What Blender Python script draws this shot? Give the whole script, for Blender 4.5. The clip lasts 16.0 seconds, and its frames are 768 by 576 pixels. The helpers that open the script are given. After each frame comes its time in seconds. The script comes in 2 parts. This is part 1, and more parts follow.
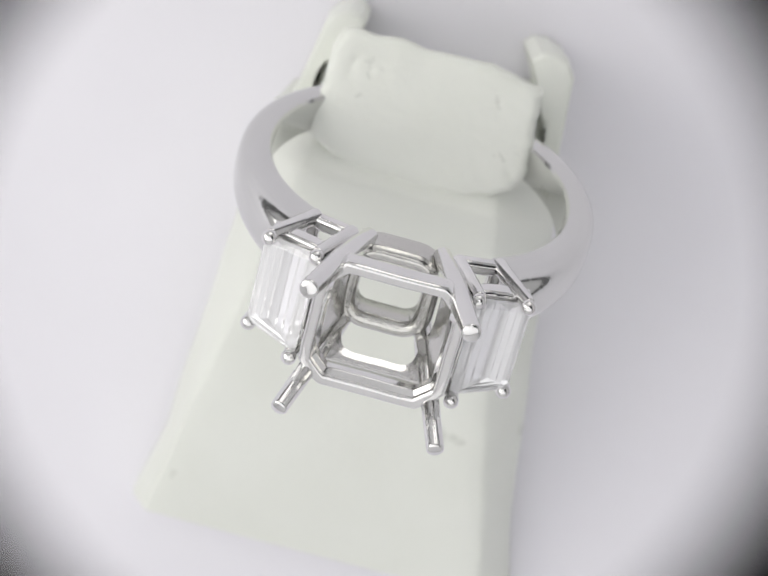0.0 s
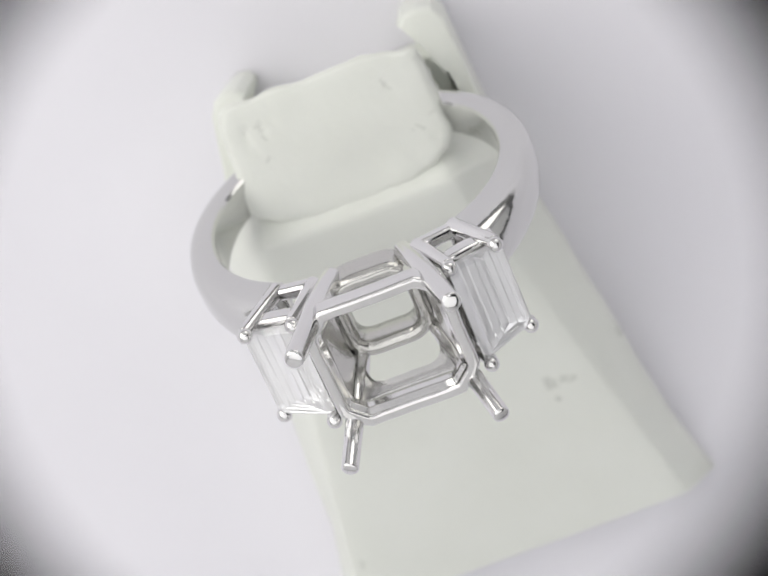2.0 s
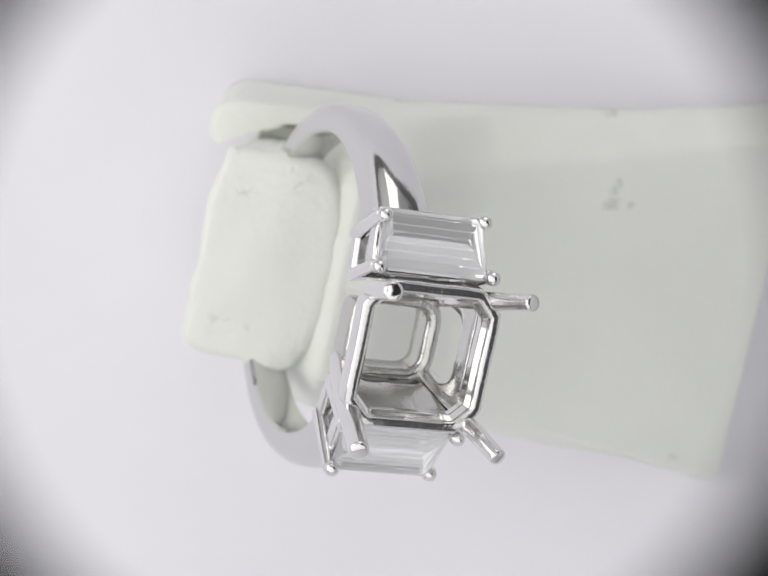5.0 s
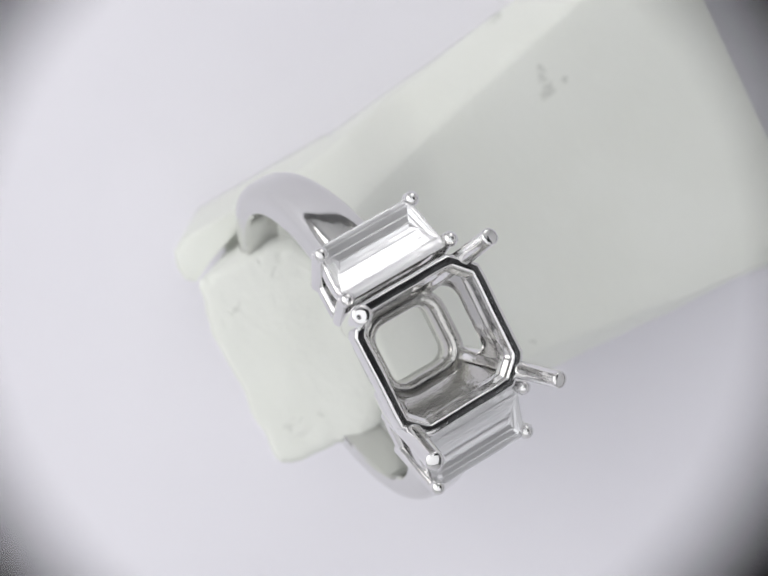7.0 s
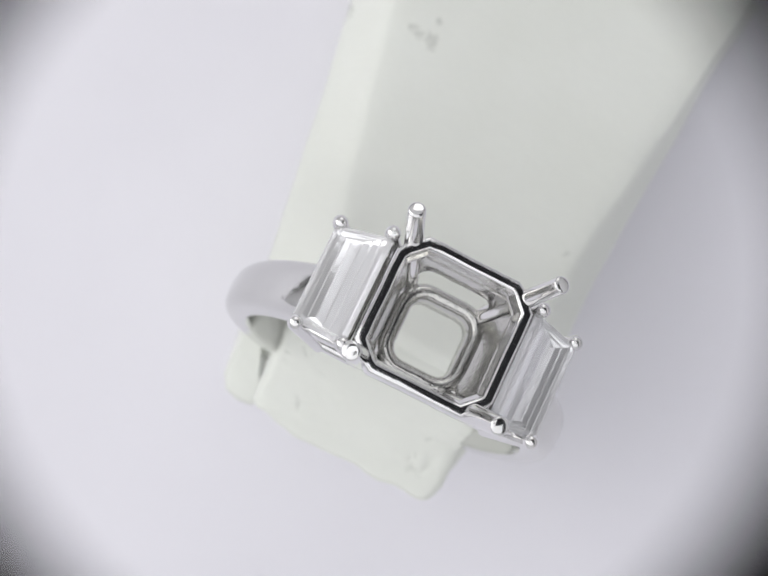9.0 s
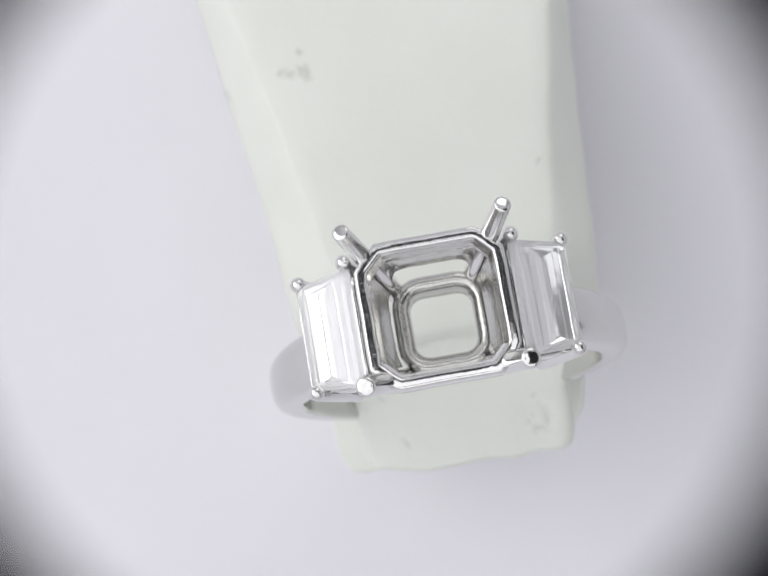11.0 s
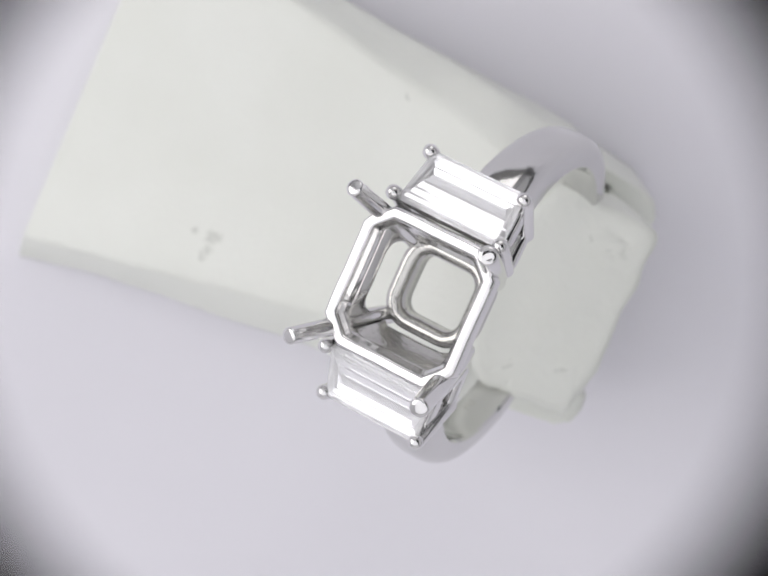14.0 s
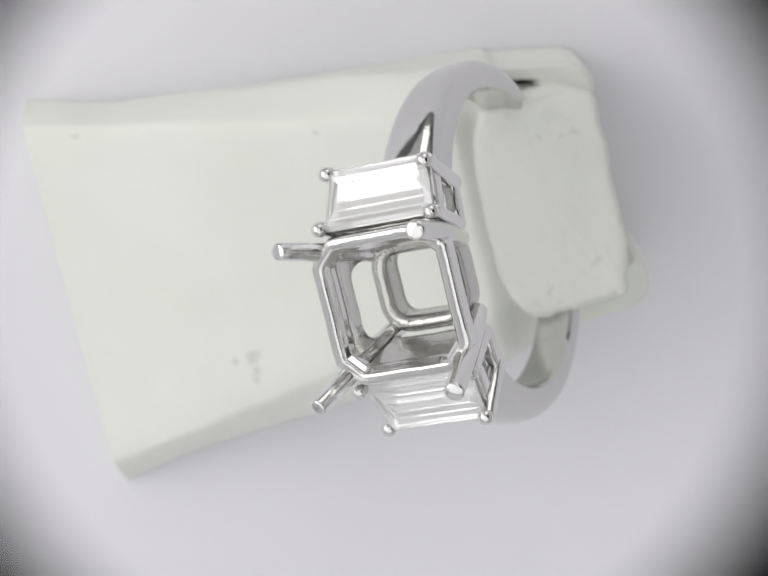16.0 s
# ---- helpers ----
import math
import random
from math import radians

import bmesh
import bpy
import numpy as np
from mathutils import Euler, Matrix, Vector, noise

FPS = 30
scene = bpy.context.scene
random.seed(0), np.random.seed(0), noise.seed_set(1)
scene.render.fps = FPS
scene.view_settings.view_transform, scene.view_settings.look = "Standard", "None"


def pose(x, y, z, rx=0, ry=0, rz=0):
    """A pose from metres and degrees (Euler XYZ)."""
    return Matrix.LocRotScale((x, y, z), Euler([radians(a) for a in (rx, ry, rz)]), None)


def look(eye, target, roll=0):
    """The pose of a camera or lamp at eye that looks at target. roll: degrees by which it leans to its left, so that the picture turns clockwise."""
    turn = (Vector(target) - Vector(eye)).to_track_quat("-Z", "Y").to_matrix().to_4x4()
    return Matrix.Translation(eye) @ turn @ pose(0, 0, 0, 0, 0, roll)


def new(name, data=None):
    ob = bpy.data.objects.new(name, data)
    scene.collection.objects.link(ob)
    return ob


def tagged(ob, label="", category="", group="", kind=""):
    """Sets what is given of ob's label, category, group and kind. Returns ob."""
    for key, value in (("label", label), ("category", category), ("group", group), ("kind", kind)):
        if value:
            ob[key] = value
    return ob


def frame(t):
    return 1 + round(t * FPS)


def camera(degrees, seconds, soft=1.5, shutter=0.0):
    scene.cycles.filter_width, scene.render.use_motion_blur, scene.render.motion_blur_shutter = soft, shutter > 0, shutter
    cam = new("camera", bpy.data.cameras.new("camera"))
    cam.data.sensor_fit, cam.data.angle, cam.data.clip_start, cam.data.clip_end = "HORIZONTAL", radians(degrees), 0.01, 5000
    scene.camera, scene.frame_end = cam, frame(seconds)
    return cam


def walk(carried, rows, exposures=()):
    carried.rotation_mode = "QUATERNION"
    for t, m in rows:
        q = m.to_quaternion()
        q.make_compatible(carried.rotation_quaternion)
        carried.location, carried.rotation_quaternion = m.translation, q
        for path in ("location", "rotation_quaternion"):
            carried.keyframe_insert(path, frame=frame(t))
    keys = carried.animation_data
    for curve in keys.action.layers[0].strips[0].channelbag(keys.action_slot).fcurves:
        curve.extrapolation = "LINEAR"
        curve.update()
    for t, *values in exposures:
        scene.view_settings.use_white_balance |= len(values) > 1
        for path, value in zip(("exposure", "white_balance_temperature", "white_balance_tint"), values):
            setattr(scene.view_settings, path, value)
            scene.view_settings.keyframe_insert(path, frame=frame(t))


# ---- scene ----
MM = 0.001
FLOOR = 39.5  # millimetres from the floor up to the level of the turning centre's datum

# ---- camera: a fixed close-up lens over a turning stand ----
cam = camera(18.0, 16.0, soft=1.7)
EYE = Vector((1.075, 26.994, 129.933 + FLOOR)) * MM
AXES = Matrix(((0.999413, 0.028217, 0.019410), (-0.031335, 0.982112, 0.185671), (-0.013824, -0.186170, 0.982420)))
STILL = Matrix.Translation(EYE) @ AXES.to_4x4()
walk(cam, [(0.0, STILL), (16.0, STILL)],
     [(0.0, -0.08, 6690, 9), (4.2, -0.07, 6700, 9), (6.5, -0.12, 6530, 10), (9.2, -0.13, 6510, 10), (12.5, -0.14, 6500, 10), (13.5, -0.26, 6450, 13), (14.3, -0.26, 6600, 11), (15.0, -0.24, 6680, 8), (16.0, -0.24, 6700, 8)])
cam.data.dof.use_dof = True
cam.data.dof.focus_distance = 0.133
cam.data.dof.aperture_fstop = 68.0

# ---- light ----
world = bpy.data.worlds.new("studio")
scene.world = world
world.use_nodes = True
wbg = world.node_tree.nodes["Background"]
wbg.inputs[0].default_value = (0.93, 0.93, 1.0, 1)
wbg.inputs[1].default_value = 0.08


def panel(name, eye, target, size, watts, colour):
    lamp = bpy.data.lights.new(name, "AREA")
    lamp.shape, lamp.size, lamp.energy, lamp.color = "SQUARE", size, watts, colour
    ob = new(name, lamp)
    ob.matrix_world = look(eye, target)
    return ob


# Unseen lamps, added; the first stands left to follow the stand's shading.
panel("unseen_panel", (-0.40, 0.12, 0.26), (0, 0, 0.06), 0.44, 1.32, (1.0, 0.99, 0.97))
# Low lamp added to put white stripes in the band's reflections.
panel("unseen_panel", (0.10, 0.40, 0.10), (0, 0, 0.03), 0.22, 0.22, (1.0, 0.99, 0.97))
# Broad overhead lamp added as soft fill.
panel("unseen_panel", (0.02, 0.01, 0.50), (0.02, 0.01, 0.0), 0.84, 1.85, (0.97, 0.98, 1.0))


# ---- materials ----
def material(name, colour, rough=0.5, metal=0.0):
    m = bpy.data.materials.new(name)
    m.use_nodes = True
    b = m.node_tree.nodes["Principled BSDF"]
    b.inputs["Base Color"].default_value = (*colour, 1)
    b.inputs["Roughness"].default_value = rough
    b.inputs["Metallic"].default_value = metal
    return m, m.node_tree, b


def node(tree, kind, **values):
    n = tree.nodes.new(kind)
    for key, value in values.items():
        n.inputs[key].default_value = value
    return n


def relief(tree, bsdf, scale, strength, distance=0.0001, detail=4.0):
    co = tree.nodes.new("ShaderNodeTexCoord")
    nz = node(tree, "ShaderNodeTexNoise", Scale=scale, Detail=detail, Roughness=0.6)
    bp = node(tree, "ShaderNodeBump", Strength=strength, Distance=distance)
    tree.links.new(co.outputs["Object"], nz.inputs["Vector"])
    tree.links.new(nz.outputs["Fac"], bp.inputs["Height"])
    tree.links.new(bp.outputs["Normal"], bsdf.inputs["Normal"])
    return co, nz, bp


def mottled(tree, bsdf, co, scale, low, high, a=0.35, b=0.65):
    nz = node(tree, "ShaderNodeTexNoise", Scale=scale, Detail=3.0)
    ramp = tree.nodes.new("ShaderNodeValToRGB")
    ramp.color_ramp.elements[0].position, ramp.color_ramp.elements[1].position = a, b
    ramp.color_ramp.elements[0].color, ramp.color_ramp.elements[1].color = (*low, 1), (*high, 1)
    tree.links.new(co.outputs["Object"], nz.inputs["Vector"])
    tree.links.new(nz.outputs["Fac"], ramp.inputs["Fac"])
    tree.links.new(ramp.outputs["Color"], bsdf.inputs["Base Color"])
    return ramp


PAPER, tree, b = material("white paper", (0.80, 0.79, 0.84), 0.85)
co, _, _ = relief(tree, b, 900, 0.12)
mottled(tree, b, co, 30, (0.78, 0.77, 0.82), (0.81, 0.80, 0.85))
WALL, tree, b = material("white bounce surface", (0.85, 0.85, 0.86), 0.9)
co, _, _ = relief(tree, b, 700, 0.2)
mottled(tree, b, co, 12, (0.83, 0.83, 0.84), (0.86, 0.86, 0.87))
SURROUND, tree, b = material("dark grey surround", (0.05, 0.05, 0.053), 0.6)
co, _, _ = relief(tree, b, 300, 0.15)
mottled(tree, b, co, 25, (0.045, 0.045, 0.048), (0.055, 0.055, 0.058))
VINYL, tree, b = material("white leatherette", (0.78, 0.80, 0.735), 0.5)
co, _, _ = relief(tree, b, 1300, 0.4, 0.00013)
mottled(tree, b, co, 120, (0.765, 0.785, 0.73), (0.79, 0.81, 0.76))
# Dirt specks on the face; the last five paint the shade of the tab's dents.
SPOTS = [(6.5, -12.4, 0.55), (7.5, -12.35, 0.38), (6.6, -13.6, 0.42), (12.4, -11.3, 0.6), (-10.4, -20.9, 0.35), (-7.6, -4.4, 0.3), (8.1, -12.5, 0.3), (-4.5, 11.8, 0.35), (-4.5, 9.7, 0.3), (3.8, 11.2, 0.35), (4.8, 8.2, 0.4), (-4.3, 10.9, 0.22)]
TURNED = radians(-16.766)
last = b.inputs["Base Color"].links[0].from_socket
flat = tree.nodes.new("ShaderNodeVectorMath")
flat.operation = "MULTIPLY"
flat.inputs[1].default_value = (1000, 1000, 0)
tree.links.new(co.outputs["Object"], flat.inputs[0])
wob = node(tree, "ShaderNodeTexNoise", Scale=1.6, Detail=3.0)
tree.links.new(flat.outputs[0], wob.inputs["Vector"])
amp = tree.nodes.new("ShaderNodeVectorMath")
amp.operation = "MULTIPLY_ADD"
amp.inputs[1].default_value = (1.8, 1.8, 0)
tree.links.new(wob.outputs["Color"], amp.inputs[0])
tree.links.new(flat.outputs[0], amp.inputs[2])
for x, y, r in SPOTS:
    x -= 1.4
    far = tree.nodes.new("ShaderNodeVectorMath")
    far.operation = "DISTANCE"
    far.inputs[1].default_value = (x * math.cos(TURNED) - y * math.sin(TURNED) + 0.9, x * math.sin(TURNED) + y * math.cos(TURNED) + 0.9, 0)
    tree.links.new(amp.outputs[0], far.inputs[0])
    near = node(tree, "ShaderNodeMapRange")
    near.inputs["From Min"].default_value, near.inputs["From Max"].default_value = 0.25 * r, r
    near.inputs["To Min"].default_value, near.inputs["To Max"].default_value = 0.36 if y < 5 else 0.24, 0.0
    tree.links.new(far.outputs["Value"], near.inputs["Value"])
    mix = tree.nodes.new("ShaderNodeMixRGB")
    mix.inputs[2].default_value = (0.33, 0.35, 0.30, 1)
    tree.links.new(near.outputs[0], mix.inputs[0])
    tree.links.new(last, mix.inputs[1])
    last = mix.outputs[0]
tree.links.new(last, b.inputs["Base Color"])
METAL, tree, b = material("polished white gold", (0.66, 0.66, 0.65), 0.09, 1.0)
relief(tree, b, 420, 0.14, 0.0002, 5.0)
SATIN, tree, b = material("worn white gold", (0.76, 0.755, 0.75), 0.1, 1.0)
relief(tree, b, 700, 0.2, 0.0001, 5.0)
CAST, tree, b = material("satin cast white gold", (0.58, 0.575, 0.55), 0.2, 1.0)
relief(tree, b, 1300, 0.5, 0.0001)
STONE, tree, b = material("clear diamond", (0.99, 0.99, 1.0), 0.0)
b.inputs["IOR"].default_value = 1.5
b.inputs["Transmission Weight"].default_value = 1.0
# Whitened mirror imitating the light that a cut diamond sends back.
SPARKLE, tree, b = material("mirror backing for stone sparkle", (0.98, 0.98, 0.985), 0.04, 0.66)
relief(tree, b, 900, 0.05)
# Glow for an added, unseen ring that brightens the metal from above.
GLOW, tree, b = material("added white glow", (0.8, 0.8, 0.8), 0.6)
b.inputs["Emission Color"].default_value = (0.97, 0.98, 1.0, 1)
b.inputs["Emission Strength"].default_value = 1.05
BLACK, tree, b = material("black anodised aluminium", (0.012, 0.012, 0.014), 0.55)
relief(tree, b, 800, 0.1)


# ---- building helpers (lengths in millimetres) ----
def part(name, bm, mat, parent, label="", m=None, smooth=True, crisp=38):
    """Links a bmesh as one mesh object under a thing or a part."""
    bm.transform(Matrix.Scale(MM, 4) @ (m or Matrix()))
    bmesh.ops.recalc_face_normals(bm, faces=bm.faces)
    me = bpy.data.meshes.new(name)
    bm.to_mesh(me)
    bm.free()
    me.materials.append(mat)
    me.polygons.foreach_set("use_smooth", [smooth] * len(me.polygons))
    if smooth:
        me.set_sharp_from_angle(angle=radians(crisp))
    ob = new(name, me)
    ob.parent = parent
    if label:
        tagged(ob, label)
    return ob


def loft(bm, rings, closed=True, around=True, caps=True):
    """Skins rows of points; closed: the rows run into one another at the end; around: each row is a loop."""
    rows = [[bm.verts.new(p) for p in ring] for ring in rings]
    n = len(rows[0])
    for i in range(len(rows) if closed else len(rows) - 1):
        a, c = rows[i], rows[(i + 1) % len(rows)]
        for j in range(n if around else n - 1):
            bm.faces.new((a[j], a[(j + 1) % n], c[(j + 1) % n], c[j]))
    if caps and not closed and around:
        bm.faces.new(rows[0][::-1])
        bm.faces.new(rows[-1])
    return rows


def sweep(bm, pts, profile, up, closed=False):
    """Runs a profile of (side, up) along pts with mitred corners."""
    pts, up, rings = [Vector(p) for p in pts], Vector(up).normalized(), []
    n = len(pts)
    for i, p in enumerate(pts):
        a = (p - pts[i - 1]).normalized() if closed or i else None
        c = (pts[(i + 1) % n] - p).normalized() if closed or i < n - 1 else None
        a, c = a or c, c or a
        t = (a + c).normalized()
        side = t.cross(up).normalized()
        v = side.cross(t).normalized()
        k = 1 / max(0.5, t.dot(c))
        rings.append([p + side * (x * k) + v * y for x, y in profile])
    loft(bm, rings, closed=closed)


def rod(bm, pts, radii, n=12, up=(0.31, 0.17, 0.93)):
    """A round rod of changing radius with a slightly domed end."""
    pts = [Vector(p) for p in pts]
    up, rings = Vector(up), []
    d = (pts[-1] - pts[-2]).normalized()
    pts, radii = pts + [pts[-1] + d * radii[-1] * h for h in (0.1, 0.2, 0.28, 0.33, 0.36, 0.37)], list(radii) + [radii[-1] * f for f in (0.98, 0.92, 0.82, 0.65, 0.4, 0.12)]
    for i, p in enumerate(pts):
        t = (pts[min(i + 1, len(pts) - 1)] - pts[max(i - 1, 0)]).normalized()
        s = t.cross(up).normalized()
        v = s.cross(t)
        rings.append([p + (s * math.cos(k * 2 * math.pi / n) + v * math.sin(k * 2 * math.pi / n)) * radii[i] for k in range(n)])
    loft(bm, rings, closed=False)


def ball(bm, p, r, n=14):
    bmesh.ops.create_uvsphere(bm, u_segments=n, v_segments=n // 2 + 2, radius=r, matrix=Matrix.Translation(p))


def rounded(w, h, r, n=4):
    """A rounded rectangle profile, w by h."""
    out = []
    for cx, cy, a in ((w / 2 - r, h / 2 - r, 0), (r - w / 2, h / 2 - r, 90), (r - w / 2, r - h / 2, 180), (w / 2 - r, r - h / 2, 270)):
        out += [(cx + r * math.cos(radians(a + 90 * k / n)), cy + r * math.sin(radians(a + 90 * k / n))) for k in range(n + 1)]
    return out


def slab(bm, outline, z0, z1, r, n=4, crown=0.0):
    """An upright block over an outline of (x, y), its upper edge rounded by r."""
    cx = sum(p[0] for p in outline) / len(outline)
    cy = sum(p[1] for p in outline) / len(outline)
    half = max(math.hypot(p[0] - cx, p[1] - cy) for p in outline)
    rings = [[(x, y, z0) for x, y in outline]]
    for k in range(n + 1):
        a = radians(90 * k / n)
        f = 1 - r * (1 - math.cos(a)) / half
        rings.append([(cx + (x - cx) * f, cy + (y - cy) * f, z1 - r + r * math.sin(a)) for x, y in outline])
    for f in (0.6, 0.25):
        g = (1 - r / half) * f
        rings.append([(cx + (x - cx) * g, cy + (y - cy) * g, z1 + crown * (1 - f)) for x, y in outline])
    loft(bm, rings, closed=False)


# ---- setting ----
def floor_sheet():
    bm = bmesh.new()
    # Unseen dark ground, added so the polished band reflects dark streaks.
    bmesh.ops.create_grid(bm, x_segments=8, y_segments=8, size=450)
    ob = part("floor", bm, SURROUND, None, m=Matrix.Translation((0, 0, -1.0)))
    tagged(ob, "unseen dark grey ground added for dark streaks in the ring's reflections", "table top", kind="structure")
    bm = bmesh.new()
    # The paper's north and east edges are set by where those streaks fall.
    slab(bm, [(x - 112, y - 138) for x, y in rounded(616, 558, 6, 4)], -0.9, 0.0, 0.2, 2)
    ob = part("backdrop", bm, PAPER, None)
    tagged(ob, "large white lavender-tinted paper sheet under the stand", "paper sheet", kind="structure")


def bounce_box():
    # Unseen walls added to bounce light; the east one is cut low to darken reflections.
    for name, x, y, w, d, tall in (("bounce_west", -450, 0, 8, 900, 520), ("bounce_east", 450, 0, 8, 900, 330), ("bounce_north", 0, 450, 892, 8, 520), ("bounce_south", 0, -450, 892, 8, 520)):
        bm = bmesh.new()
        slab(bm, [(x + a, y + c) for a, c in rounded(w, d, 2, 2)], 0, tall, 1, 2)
        tagged(part(name, bm, WALL, None), "unseen white wall added to bounce light", "wall", kind="structure")
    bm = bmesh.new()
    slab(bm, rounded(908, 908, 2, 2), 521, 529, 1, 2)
    tagged(part("ceiling", bm, WALL, None), "unseen white ceiling added to bounce light", "ceiling", kind="structure")


def vignette_tube():
    """Black tube added before the camera; its opening is fitted to the view to darken the corners."""
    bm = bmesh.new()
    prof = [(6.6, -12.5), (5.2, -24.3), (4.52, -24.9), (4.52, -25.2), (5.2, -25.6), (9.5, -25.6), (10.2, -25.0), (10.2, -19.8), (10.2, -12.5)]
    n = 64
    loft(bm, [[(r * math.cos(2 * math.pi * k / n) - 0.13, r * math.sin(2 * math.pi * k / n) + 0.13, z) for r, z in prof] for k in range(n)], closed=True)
    ob = part("vignette_tube", bm, BLACK, None)
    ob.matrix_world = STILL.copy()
    tagged(ob, "black tube added before the camera to darken the view's corners", "lens", kind="structure")
    # Unseen camera body; its off-centre outline is set so the rim reflects black.
    bm = bmesh.new()
    n = 96
    hull, hole = [], []
    for k in range(n):
        a = 2 * math.pi * k / n
        c, d = math.cos(a), math.sin(a)
        g = (abs(c / 78) ** 8 + abs(d / 52) ** 8) ** (-1 / 8)
        hull.append((g * c + 35, g * d + 15))
        hole.append((10.6 * c, 10.6 * d))
    tower = [(hole, 0, -18.5), (hull, 1.0, -18.5), (hull, 0, -17.6), (hull, 0, -12.4), (hull, 1.0, -11.5), (hole, 0, -11.5)]
    rows = [[(x - math.copysign(inset, x - 35), y - math.copysign(inset, y - 15), z) for x, y in loop] for loop, inset, z in tower]
    loft(bm, rows, closed=True)
    ob = part("camera_housing", bm, BLACK, None)
    ob.matrix_world = STILL.copy()
    tagged(ob, "unseen flat black camera body that the rim reflects", "camera", kind="structure")
    # Added glowing ring: lifts the housing's shade and whitens reflections.
    bm = bmesh.new()
    prof = [(15, -18.6), (15, -20.3), (16, -21.0), (45, -21.0), (46, -20.3), (46, -18.6)]
    n = 72
    loft(bm, [[(r * math.cos(2 * math.pi * k / n), r * math.sin(2 * math.pi * k / n), z) for r, z in prof] for k in range(n)], closed=True)
    ob = part("glow_ring", bm, GLOW, None)
    ob.matrix_world = STILL.copy()
    tagged(ob, "glowing white ring added around the tube to brighten reflections", "ring light", kind="structure")


# ---- the display stand (s: across, w: towards the narrow end, z up) ----
YAW = -16.766
STANDS = pose(0, 0, 0, 0, 0, YAW) @ Matrix.Translation((-1.4, 0, FLOOR))


def ease(x):
    x = min(1.0, max(0.0, x))
    return x * x * (3 - 2 * x)


def face_z(w):
    return -21.6 - 0.42 * (6.0 - w) - 0.006 * max(0.0, -14 - w) ** 2 + 2.65 * ease((w + 4.0) / 6.5) - 2.4 * ease((w - 4.0) / 2.6)


def half_sections(w):
    """Half widths of the flat face and of the whole body, at w."""
    return 6.5 - 0.205 * w, 10.2 - 0.125 * w + 0.045 * max(0, -18 - w) ** 1.5


def display_stand():
    root = new("ring_display_stand")
    tagged(root, "tapered white leatherette ring display stand with dirt specks and painted dent shading", "ring stand")
    bm = bmesh.new()
    rows = []
    for k in range(100):
        w = 7.4 - 31.9 * k / 99
        f, e = half_sections(w)
        z = face_z(w)
        half = [(0, 0.0), (f * 0.3, 0.0), (f * 0.6, -0.05), (f * 0.85, -0.09), (f * 0.97, -0.16), (f + (e - f) * 0.04, -0.32), (f + (e - f) * 0.2, -0.85), (f + (e - f) * 0.5, -1.9), (f + (e - f) * 0.8, -3.0), (f + (e - f) * 0.94, -3.7), (e, -4.6), (e - 0.15, -5.8)]
        more = lambda x: x + 1.3 * ease(x / f) - 1.0 * ease((x - f) / (e - f))
        sec = [(-more(x), w, z + d) for x, d in half[::-1]] + [(x, w, z + d) for x, d in half[1:]]
        sec += [(e - 0.6, w, -39.45), (0.3 - e, w, -39.45)]
        lean = 0.15 - 0.045 * w
        sec = [(x + lean, y, zz) for x, y, zz in sec]
        rows.append([(x + 0.12 * noise.noise((x * 0.25, y * 0.25, z * 0.25)), y, z + 0.10 * noise.noise((x * 0.3, y * 0.3, 5 + z * 0.2))) for x, y, z in sec])
    loft(bm, rows, closed=False)
    part("body", bm, VINYL, root, m=STANDS)
    bm = bmesh.new()
    base = rounded(13.9, 7.9, 0.9, 8)
    dense = []
    for i, (x, y) in enumerate(base):
        x2, y2 = base[(i + 1) % len(base)]
        n = max(1, int(math.hypot(x2 - x, y2 - y) / 0.4))
        dense += [(x + (x2 - x) * j / n, y + (y2 - y) * j / n) for j in range(n)]
    for i, (x, y) in enumerate(dense):
        front = ease((1.0 - y) / 5)
        y += front * 2.2 * (abs(x) / 7) ** 3.5
        x *= (1.0 if x < 0 else 0.94) + (0.10 if x < 0 else 0.05) * ease((2.0 - y) / 5)
        y += 0.28 * noise.noise((x * 0.7, y * 0.4, 4)) + front * (0.15 * noise.noise((x * 1.3, 3, 1)) + 0.14 * noise.noise((x * 1.9, 8, 1)))
        x += 0.26 * noise.noise((x * 0.3, y * 0.8, 9)) + 0.1 * noise.noise((x, y * 2.5, 2))
        y += (0.75 - 0.6 * ease((x - 3) / 3)) * ease(y / 3)
        dense[i] = (x, y + 8.75)
    mid = Vector((sum(p[0] for p in dense) / len(dense), sum(p[1] for p in dense) / len(dense)))
    rings = []
    # the back leans forwards towards the foot
    for z in (-38, -30, -25, -22.5):
        rings.append([(x, y - 0.16 * (-20 - z) * ease((y - 9) / 3), z) for x, y in dense])
    levels = [(0.75 * (1 - math.cos(radians(90 * k / 6))) / 7, -20.9 + 0.7 * math.sin(radians(90 * k / 6))) for k in range(7)]
    levels += [(1 - f, -20.2 + 0.25 * (1 - f)) for f in (0.85, 0.81, 0.77, 0.73, 0.69, 0.65, 0.61, 0.57, 0.53, 0.49, 0.44, 0.38, 0.3, 0.2, 0.1)]
    for inset, z in levels:
        ring = []
        for x, y in dense:
            px, py = mid.x + (x - mid.x) * (1 - inset), mid.y + (y - mid.y) * (1 - inset)
            # creases where the covering folds at both sides of the tab
            fold = ease((abs(px + 0.2) - 2.6) / 1.4) * ease((7.6 - abs(px)) / 1.5)
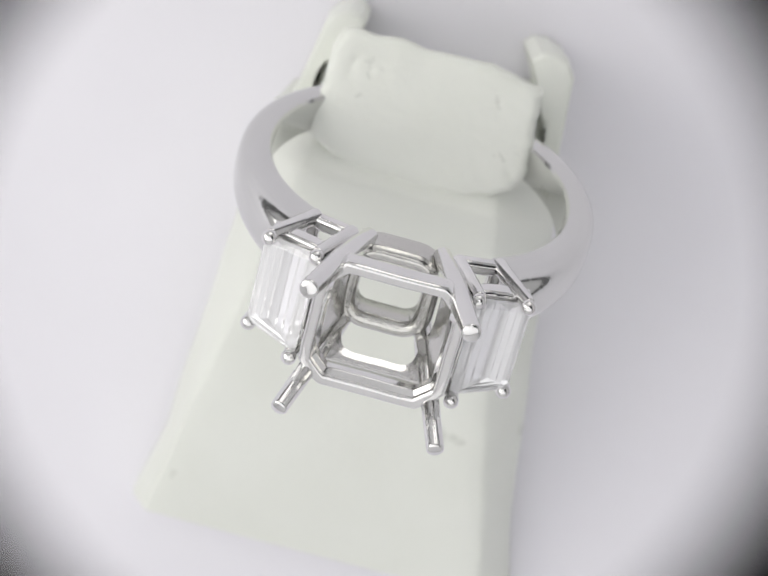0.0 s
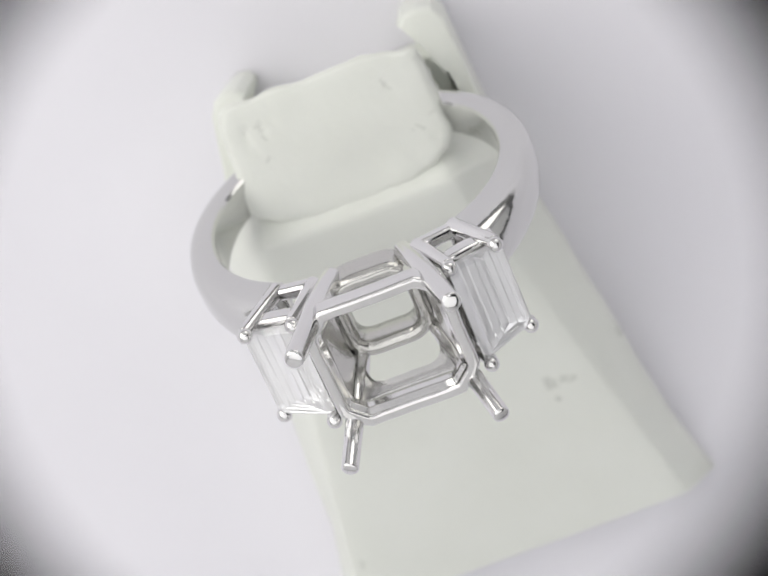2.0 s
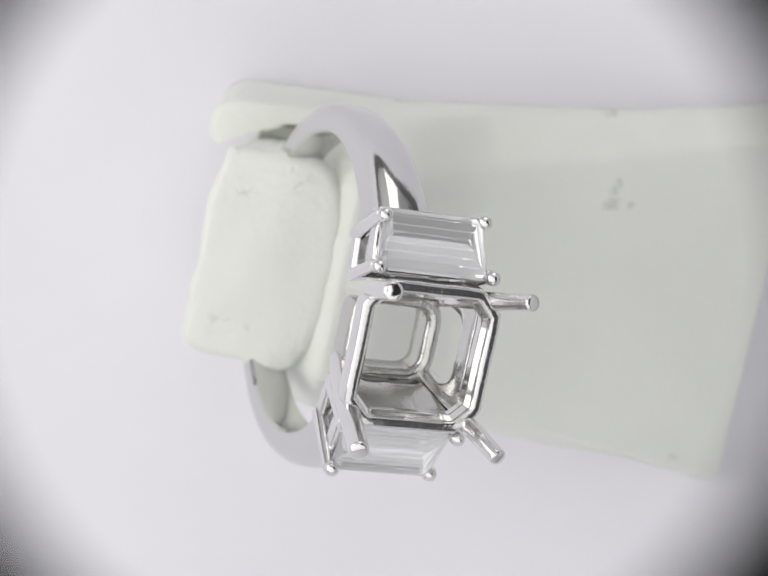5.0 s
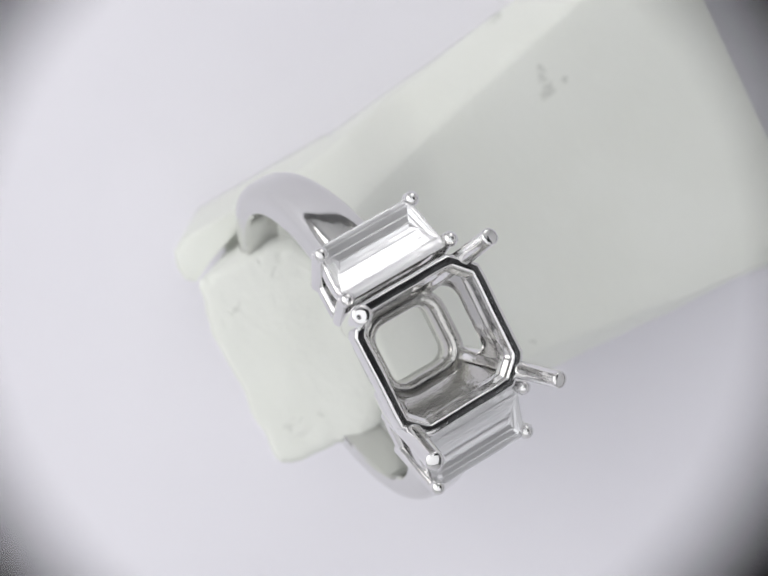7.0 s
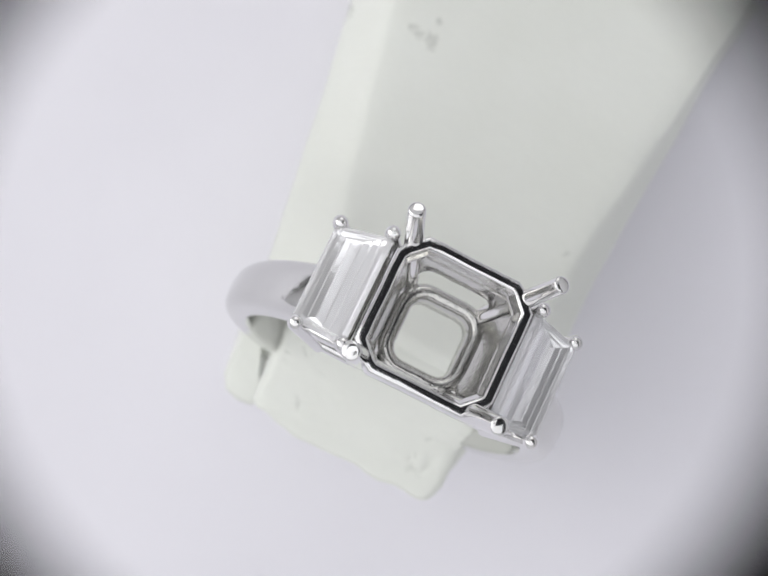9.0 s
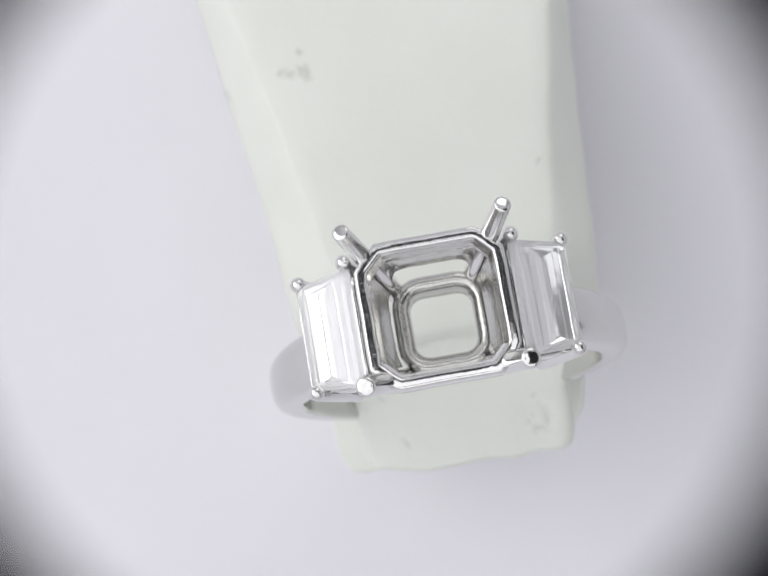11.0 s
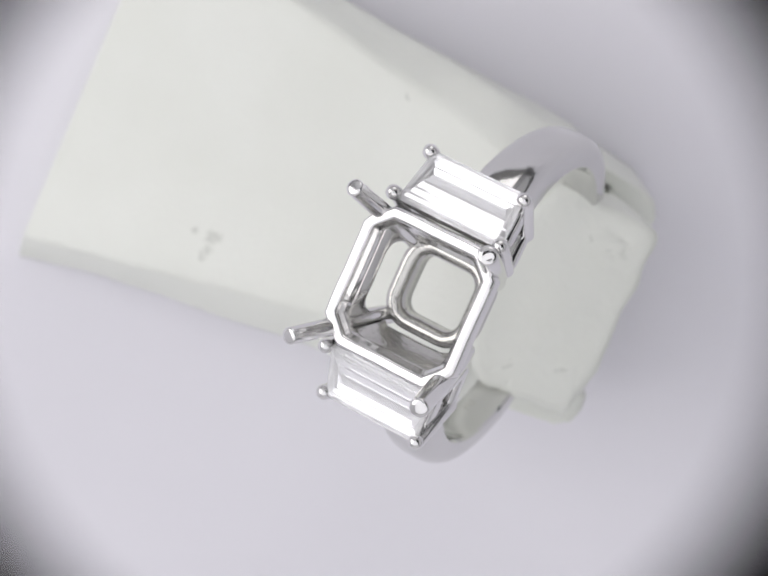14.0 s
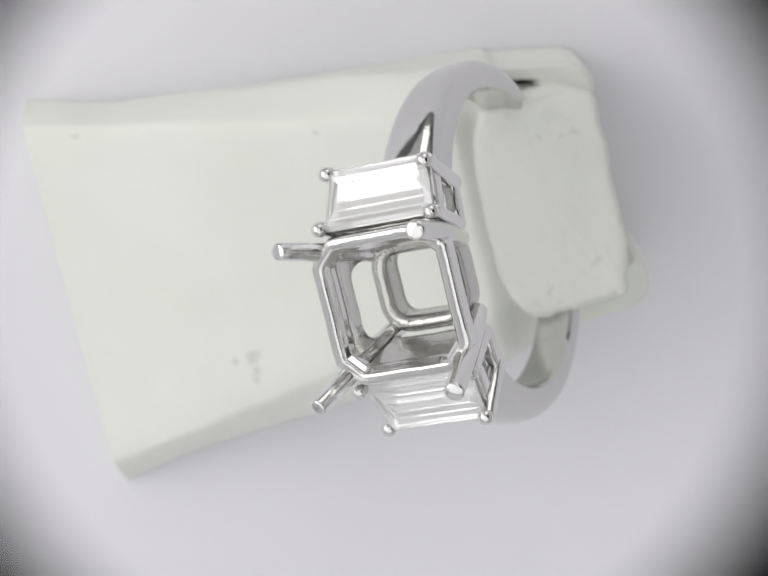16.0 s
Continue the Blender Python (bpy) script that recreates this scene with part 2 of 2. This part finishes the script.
            crease = 1 - min(1.0, abs(noise.noise((px * 0.9, py * 0.55, 7))) / 0.09)
            soft_wave = 0.10 * noise.noise((px * 0.5, py * 0.5, 3))
            ring.append((px, py, z + soft_wave - 0.16 * fold * max(0.0, crease) * ease(0.4 + noise.noise((px * 0.5, py * 0.6, 12)) * 2)))
        rings.append(ring)
    loft(bm, rings, closed=False)
    part("tongue", bm, VINYL, root, "raised rounded leatherette tab that holds the ring", m=STANDS)
    # Hidden block, added so the slots beside the tab are shallower and less black.
    bm = bmesh.new()
    slab(bm, [(x, y + 8.0) for x, y in rounded(16.2, 7.0, 1.0, 4)], -39.4, -28.2, 0.8, 4)
    part("back", bm, VINYL, root, "hidden block added to lighten the slots beside the tab", m=STANDS)
    for s in (-1, 1):
        bm = bmesh.new()
        out = [(5.3, 13.4), (5.8, 13.9), (6.6, 13.95), (7.5, 13.5), (8.0, 12.6), (9.3, 5.0), (8.0, 5.0), (7.8, 9.0), (5.5, 12.8)]
        if s > 0:
            out = [(5.5, 14.0), (6.0, 14.6), (7.0, 14.7), (8.0, 14.4), (8.6, 13.4), (9.4, 3.0), (8.0, 3.0), (7.8, 9.0), (6.4, 12.4)]
        dense = []
        for i, (x, y) in enumerate(out):
            x2, y2 = out[(i + 1) % len(out)]
            dense += [(s * (x + (x2 - x) * j / 6), y + (y2 - y) * j / 6) for j in range(6)]
        slab(bm, dense[::s], -39.4, -27.6 if s < 0 else -26.6, 1.1, 5)
        part("ear", bm, VINYL, root, m=STANDS)
    return root


# ---- the ring (x across, r along the finger, n outwards through the head) ----
RING = pose(0, 0, 0, 0, 0, YAW) @ Matrix((
    (0.99965, -0.0108, -0.0241, -1.593), (0.0, 0.9160, -0.4010, -2.249), (0.02634, 0.4006, 0.9159, 2.323 + FLOOR), (0, 0, 0, 1)))
CENTRE = -18.9
AXIS_X = -0.25


def octagon(hx, hy, cut, n):
    return [(hx, hy - cut, n), (hx - cut, hy, n), (cut - hx, hy, n), (-hx, hy - cut, n), (-hx, cut - hy, n), (cut - hx, -hy, n), (hx - cut, -hy, n), (hx, cut - hy, n)]


def worn(pts, steps, amount):
    """A closed path cut into short lengths, each point a little off the line."""
    out = []
    for i, p in enumerate(pts):
        a, b = Vector(p), Vector(pts[(i + 1) % len(pts)])
        for k in range(steps):
            q = a.lerp(b, (k + (0.12 if k == 0 else 0)) / steps)
            out.append(q + amount * noise.noise_vector(q * 0.8))
    return out


def trapezoid(s, inner, outer, li, lo, ni, no):
    return [(s * inner, -li, ni), (s * outer, -lo, no), (s * outer, lo, no), (s * inner, li, ni)]


def diamond_ring():
    root = new("ring")
    tagged(root, "polished white gold ring with empty centre setting and baguette side stones", "ring")
    # shank: domed outside, flat inside, broadening to the shoulders
    bm = bmesh.new()
    rings = []
    for k in range(73):
        a = radians(-146 + 292 * k / 72)
        q = abs(a) / radians(146)
        wide = 1.1 + 0.3 * q + 0.4 * q ** 3
        thick = 1.75 + 0.2 * q + 1.1 * max(0, q - 0.62) ** 1.6 / 0.21
        ri = 9.1
        edge = ri + 0.44 * thick
        sec = [(-wide, ri + 0.15), (-wide * 0.88, ri), (wide * 0.88, ri), (wide, ri + 0.15)]
        for j in range(21):
            g = math.pi * j / 20
            c, d = math.cos(g), math.sin(g)
            sec.append((wide * math.copysign(abs(c) ** 0.62, c), edge + 0.56 * thick * d ** 0.8))
        rings.append([(AXIS_X * (1 - 0.6 * q) + rad * math.sin(a), r, CENTRE - rad * math.cos(a)) for r, rad in sec])
    loft(bm, rings, closed=False)
    shank = part("shank", bm, METAL, root, "plain tapered band with domed outside", m=RING)
    bm = bmesh.new()
    for k, (tall, wide) in enumerate(((0.5, 0.16), (0.5, 0.16), (0.34, 0.22))):
        a = radians(56.5 + 2.6 * k)
        m = Matrix.Translation((AXIS_X * 0.6 + 9.09 * math.sin(a), -0.5, CENTRE - 9.09 * math.cos(a))) @ Matrix.Rotation(-a, 4, "Y") @ Matrix.Diagonal((wide, tall, 0.06, 1))
        bmesh.ops.create_cube(bm, size=1, matrix=m)
    part("hallmark", bm, CAST, shank, "tiny stamped bars inside the band", m=RING)
    # centre basket
    bm = bmesh.new()
    bar = [(0.46, -0.52), (0.5, -0.48), (0.52, -0.4), (0.52, 0.32), (0.52, 0.36), (0.5, 0.47), (0.45, 0.55), (0.39, 0.59), (0.35, 0.6), (0.31, 0.605), (0.02, 0.605), (-0.02, 0.6), (-0.09, 0.575), (-0.15, 0.51), (-0.18, 0.42), (-0.21, 0.36), (-0.23, 0.33), (-0.4, 0.1), (-0.42, 0.07), (-0.44, 0.0), (-0.44, -0.04), (-0.44, -0.44), (-0.36, -0.52)]
    sweep(bm, worn(octagon(3.72, 3.7, 1.05, -3.8), 7, 0.035), bar, (0, 0, 1), closed=True)
    part("rim", bm, SATIN, root, "eight-sided open rim without a stone", m=RING, crisp=42)
    bm = bmesh.new()
    ring_wall = [(0.45, -0.95), (0.57, -0.85), (0.62, 0.45), (0.6, 0.57), (0.54, 0.73), (0.43, 0.87), (0.28, 0.95), (0.05, 0.95), (-0.12, 0.88), (-0.26, 0.75), (-0.36, 0.58), (-0.4, 0.4), (-0.38, -0.85), (-0.3, -0.95)]
    sweep(bm, [(x - 0.22, y - 0.13, -8.6) for x, y in rounded(4.35, 4.5, 1.2, 6)], ring_wall, (0, 0, 1), closed=True)
    part("gallery", bm, CAST, root, "lower ring of the setting with rough cast inside", m=RING)
    for turn in range(4):
        # a polished rail below the rim; those across the finger stand clear of it by a hair's gap
        bm = bmesh.new()
        rows = []
        top = -4.55 if turn % 2 == 0 else -4.2
        hold = lambda n: 3.6 + (n + 4.2) * 0.27
        for k in range(25):
            u = -1 + k / 12
            low = -5.5 - 1.5 * abs(u) ** 7 + 0.08 * noise.noise((u * 3, turn, 2)) if turn % 2 == 0 else -6.75 - 0.8 * abs(u) ** 4 + 0.1 * noise.noise((u * 4, turn, 5))
            ends = lambda n: u * (2.8 + (n + 4.2) * 0.2)
            outer, inner = 0.24, -0.24
            rows.append([(ends(top), hold(top) + outer - 0.08, top), (ends(top), hold(top) + outer, top - 0.1), (ends(low), hold(low) + outer, low + 0.12), (ends(low), hold(low) + outer - 0.1, low),
                         (ends(low), hold(low) + inner + 0.1, low), (ends(low), hold(low) + inner, low + 0.12), (ends(top), hold(top) + inner, top - 0.1), (ends(top), hold(top) + inner + 0.08, top)])
        loft(bm, rows, closed=False)
        part("rail" if turn % 2 == 0 else "side_wall", bm, SATIN if turn % 2 == 0 else CAST, root, m=RING @ pose(0, 0, 0, 0, 0, 90 * turn), crisp=50)
    for sx in (-1, 1):
        for sy, tip in ((-1, -0.43), (1, 0.43)):
            bm = bmesh.new()
            rod(bm, [(sx * 2.15, sy * 2.45, -9.0), (sx * 2.75, sy * 3.0, -6.8), (sx * 3.4, sy * 3.5, -4.2), (sx * 4.45, sy * 4.38, tip - 0.1)], [0.55, 0.62, 0.64 if sy > 0 else 0.54, 0.56 if sy > 0 else 0.5], 20)
            part("prong", bm, SATIN, root, m=RING)
    for s in (-1, 1):
        part_side(root, s)
    return root


def part_side(root, s):
    bm = bmesh.new()
    sweep(bm, worn(trapezoid(s, 4.5, 7.05, 3.05, 2.75, -5.65, -6.75), 6, 0.05), rounded(0.74, 1.05, 0.26, 4), (0, 0, 1), closed=True)
    sweep(bm, worn(trapezoid(s, 3.2, 5.35, 3.0, 2.8, -8.0, -8.7), 6, 0.05), rounded(0.85, 0.9, 0.3, 4), (0, 0, 1), closed=True)
    setting = part("side_setting", bm, SATIN, root, "small open basket with four beads", m=RING)
    for x, y, n, bx, by, bn in ((4.72, -3.62, -4.2, 3.1, -2.9, -8.2), (4.6, 3.25, -4.4, 3.1, 2.9, -8.2), (7.47, -3.2, -5.85, 5.3, -2.75, -8.9), (7.37, 3.22, -5.1, 5.3, 2.9, -8.9)):
        bm = bmesh.new()
        rod(bm, [(s * bx, by, bn), (s * (x + bx * 0.0), y, n - 0.35)], [0.5, 0.41], 12)
        ball(bm, (s * x, y, n), 0.46)
        part("bead", bm, SATIN, setting, m=RING)
    # step-cut stone
    bm = bmesh.new()
    mid, tilt = 6.05, 0.46
    steps = [(0.03, 2.5, 2.2, -0.56), (0.22, 2.62, 2.3, -0.54), (0.31, 2.67, 2.35, -0.49), (0.64, 2.86, 2.51, -0.43), (0.74, 2.91, 2.56, -0.37), (1.04, 3.08, 2.71, -0.31), (1.14, 3.14, 2.76, -0.25), (1.42, 3.29, 2.9, -0.18), (1.57, 3.37, 2.98, -0.04), (1.6, 3.4, 3.0, 0.0), (1.59, 3.39, 2.99, 0.06),
             (1.42, 3.2, 2.8, 0.24), (1.22, 3.0, 2.6, 0.37)]
    rings = []
    for hx, li, lo, h in steps:
        base = -5.15 + h
        rings.append([(s * (mid - hx), -li, base + tilt * hx), (s * (mid + hx), -lo, base - tilt * hx), (s * (mid + hx), lo, base - tilt * hx), (s * (mid - hx), li, base + tilt * hx)])
    loft(bm, rings, closed=False)
    # Faces below the girdle take the mirror backing that imitates sparkle.
    for face in bm.faces:
        c = face.calc_center_median()
        face.material_index = 1 if c.z < -5.17 - tilt * (abs(c.x) - mid) else 0
    stone = part("baguette_stone", bm, STONE, setting, "clear step-cut tapered baguette diamond", m=RING, smooth=False)
    stone.data.materials.append(SPARKLE)
    stone.visible_shadow = False
    return setting


floor_sheet()
bounce_box()
vignette_tube()
stand = display_stand()
ring = diamond_ring()

# ---- the turntable's slow turn ----
TURN = [(0.0, 0.0), (0.5, 7.61), (1.0, 17.25), (1.5, 26.49), (2.0, 35.84), (2.5, 45.16), (3.0, 54.87), (3.5, 62.44), (4.0, 73.82), (4.2, 77.72),
        (4.9, 91.2), (5.6, 104.6), (6.3, 117.95), (6.5, 121.62), (7.0, 131.0), (7.5, 138.64), (8.0, 149.72), (8.5, 157.58), (9.0, 167.32), (9.2, 171.2),
        (9.9, 184.3), (10.6, 197.4), (11.3, 210.38), (11.5, 214.05), (12.0, 225.49), (12.5, 232.61), (13.0, 242.15), (13.5, 251.78), (14.0, 261.32),
        (14.5, 269.51), (15.0, 280.83), (15.5, 288.58), (16.0, 298.65)]


def motions():
    for thing in (stand, ring):
        walk(thing, [(t, pose(0, 0, 0, 0, 0, a)) for t, a in TURN])


motions()
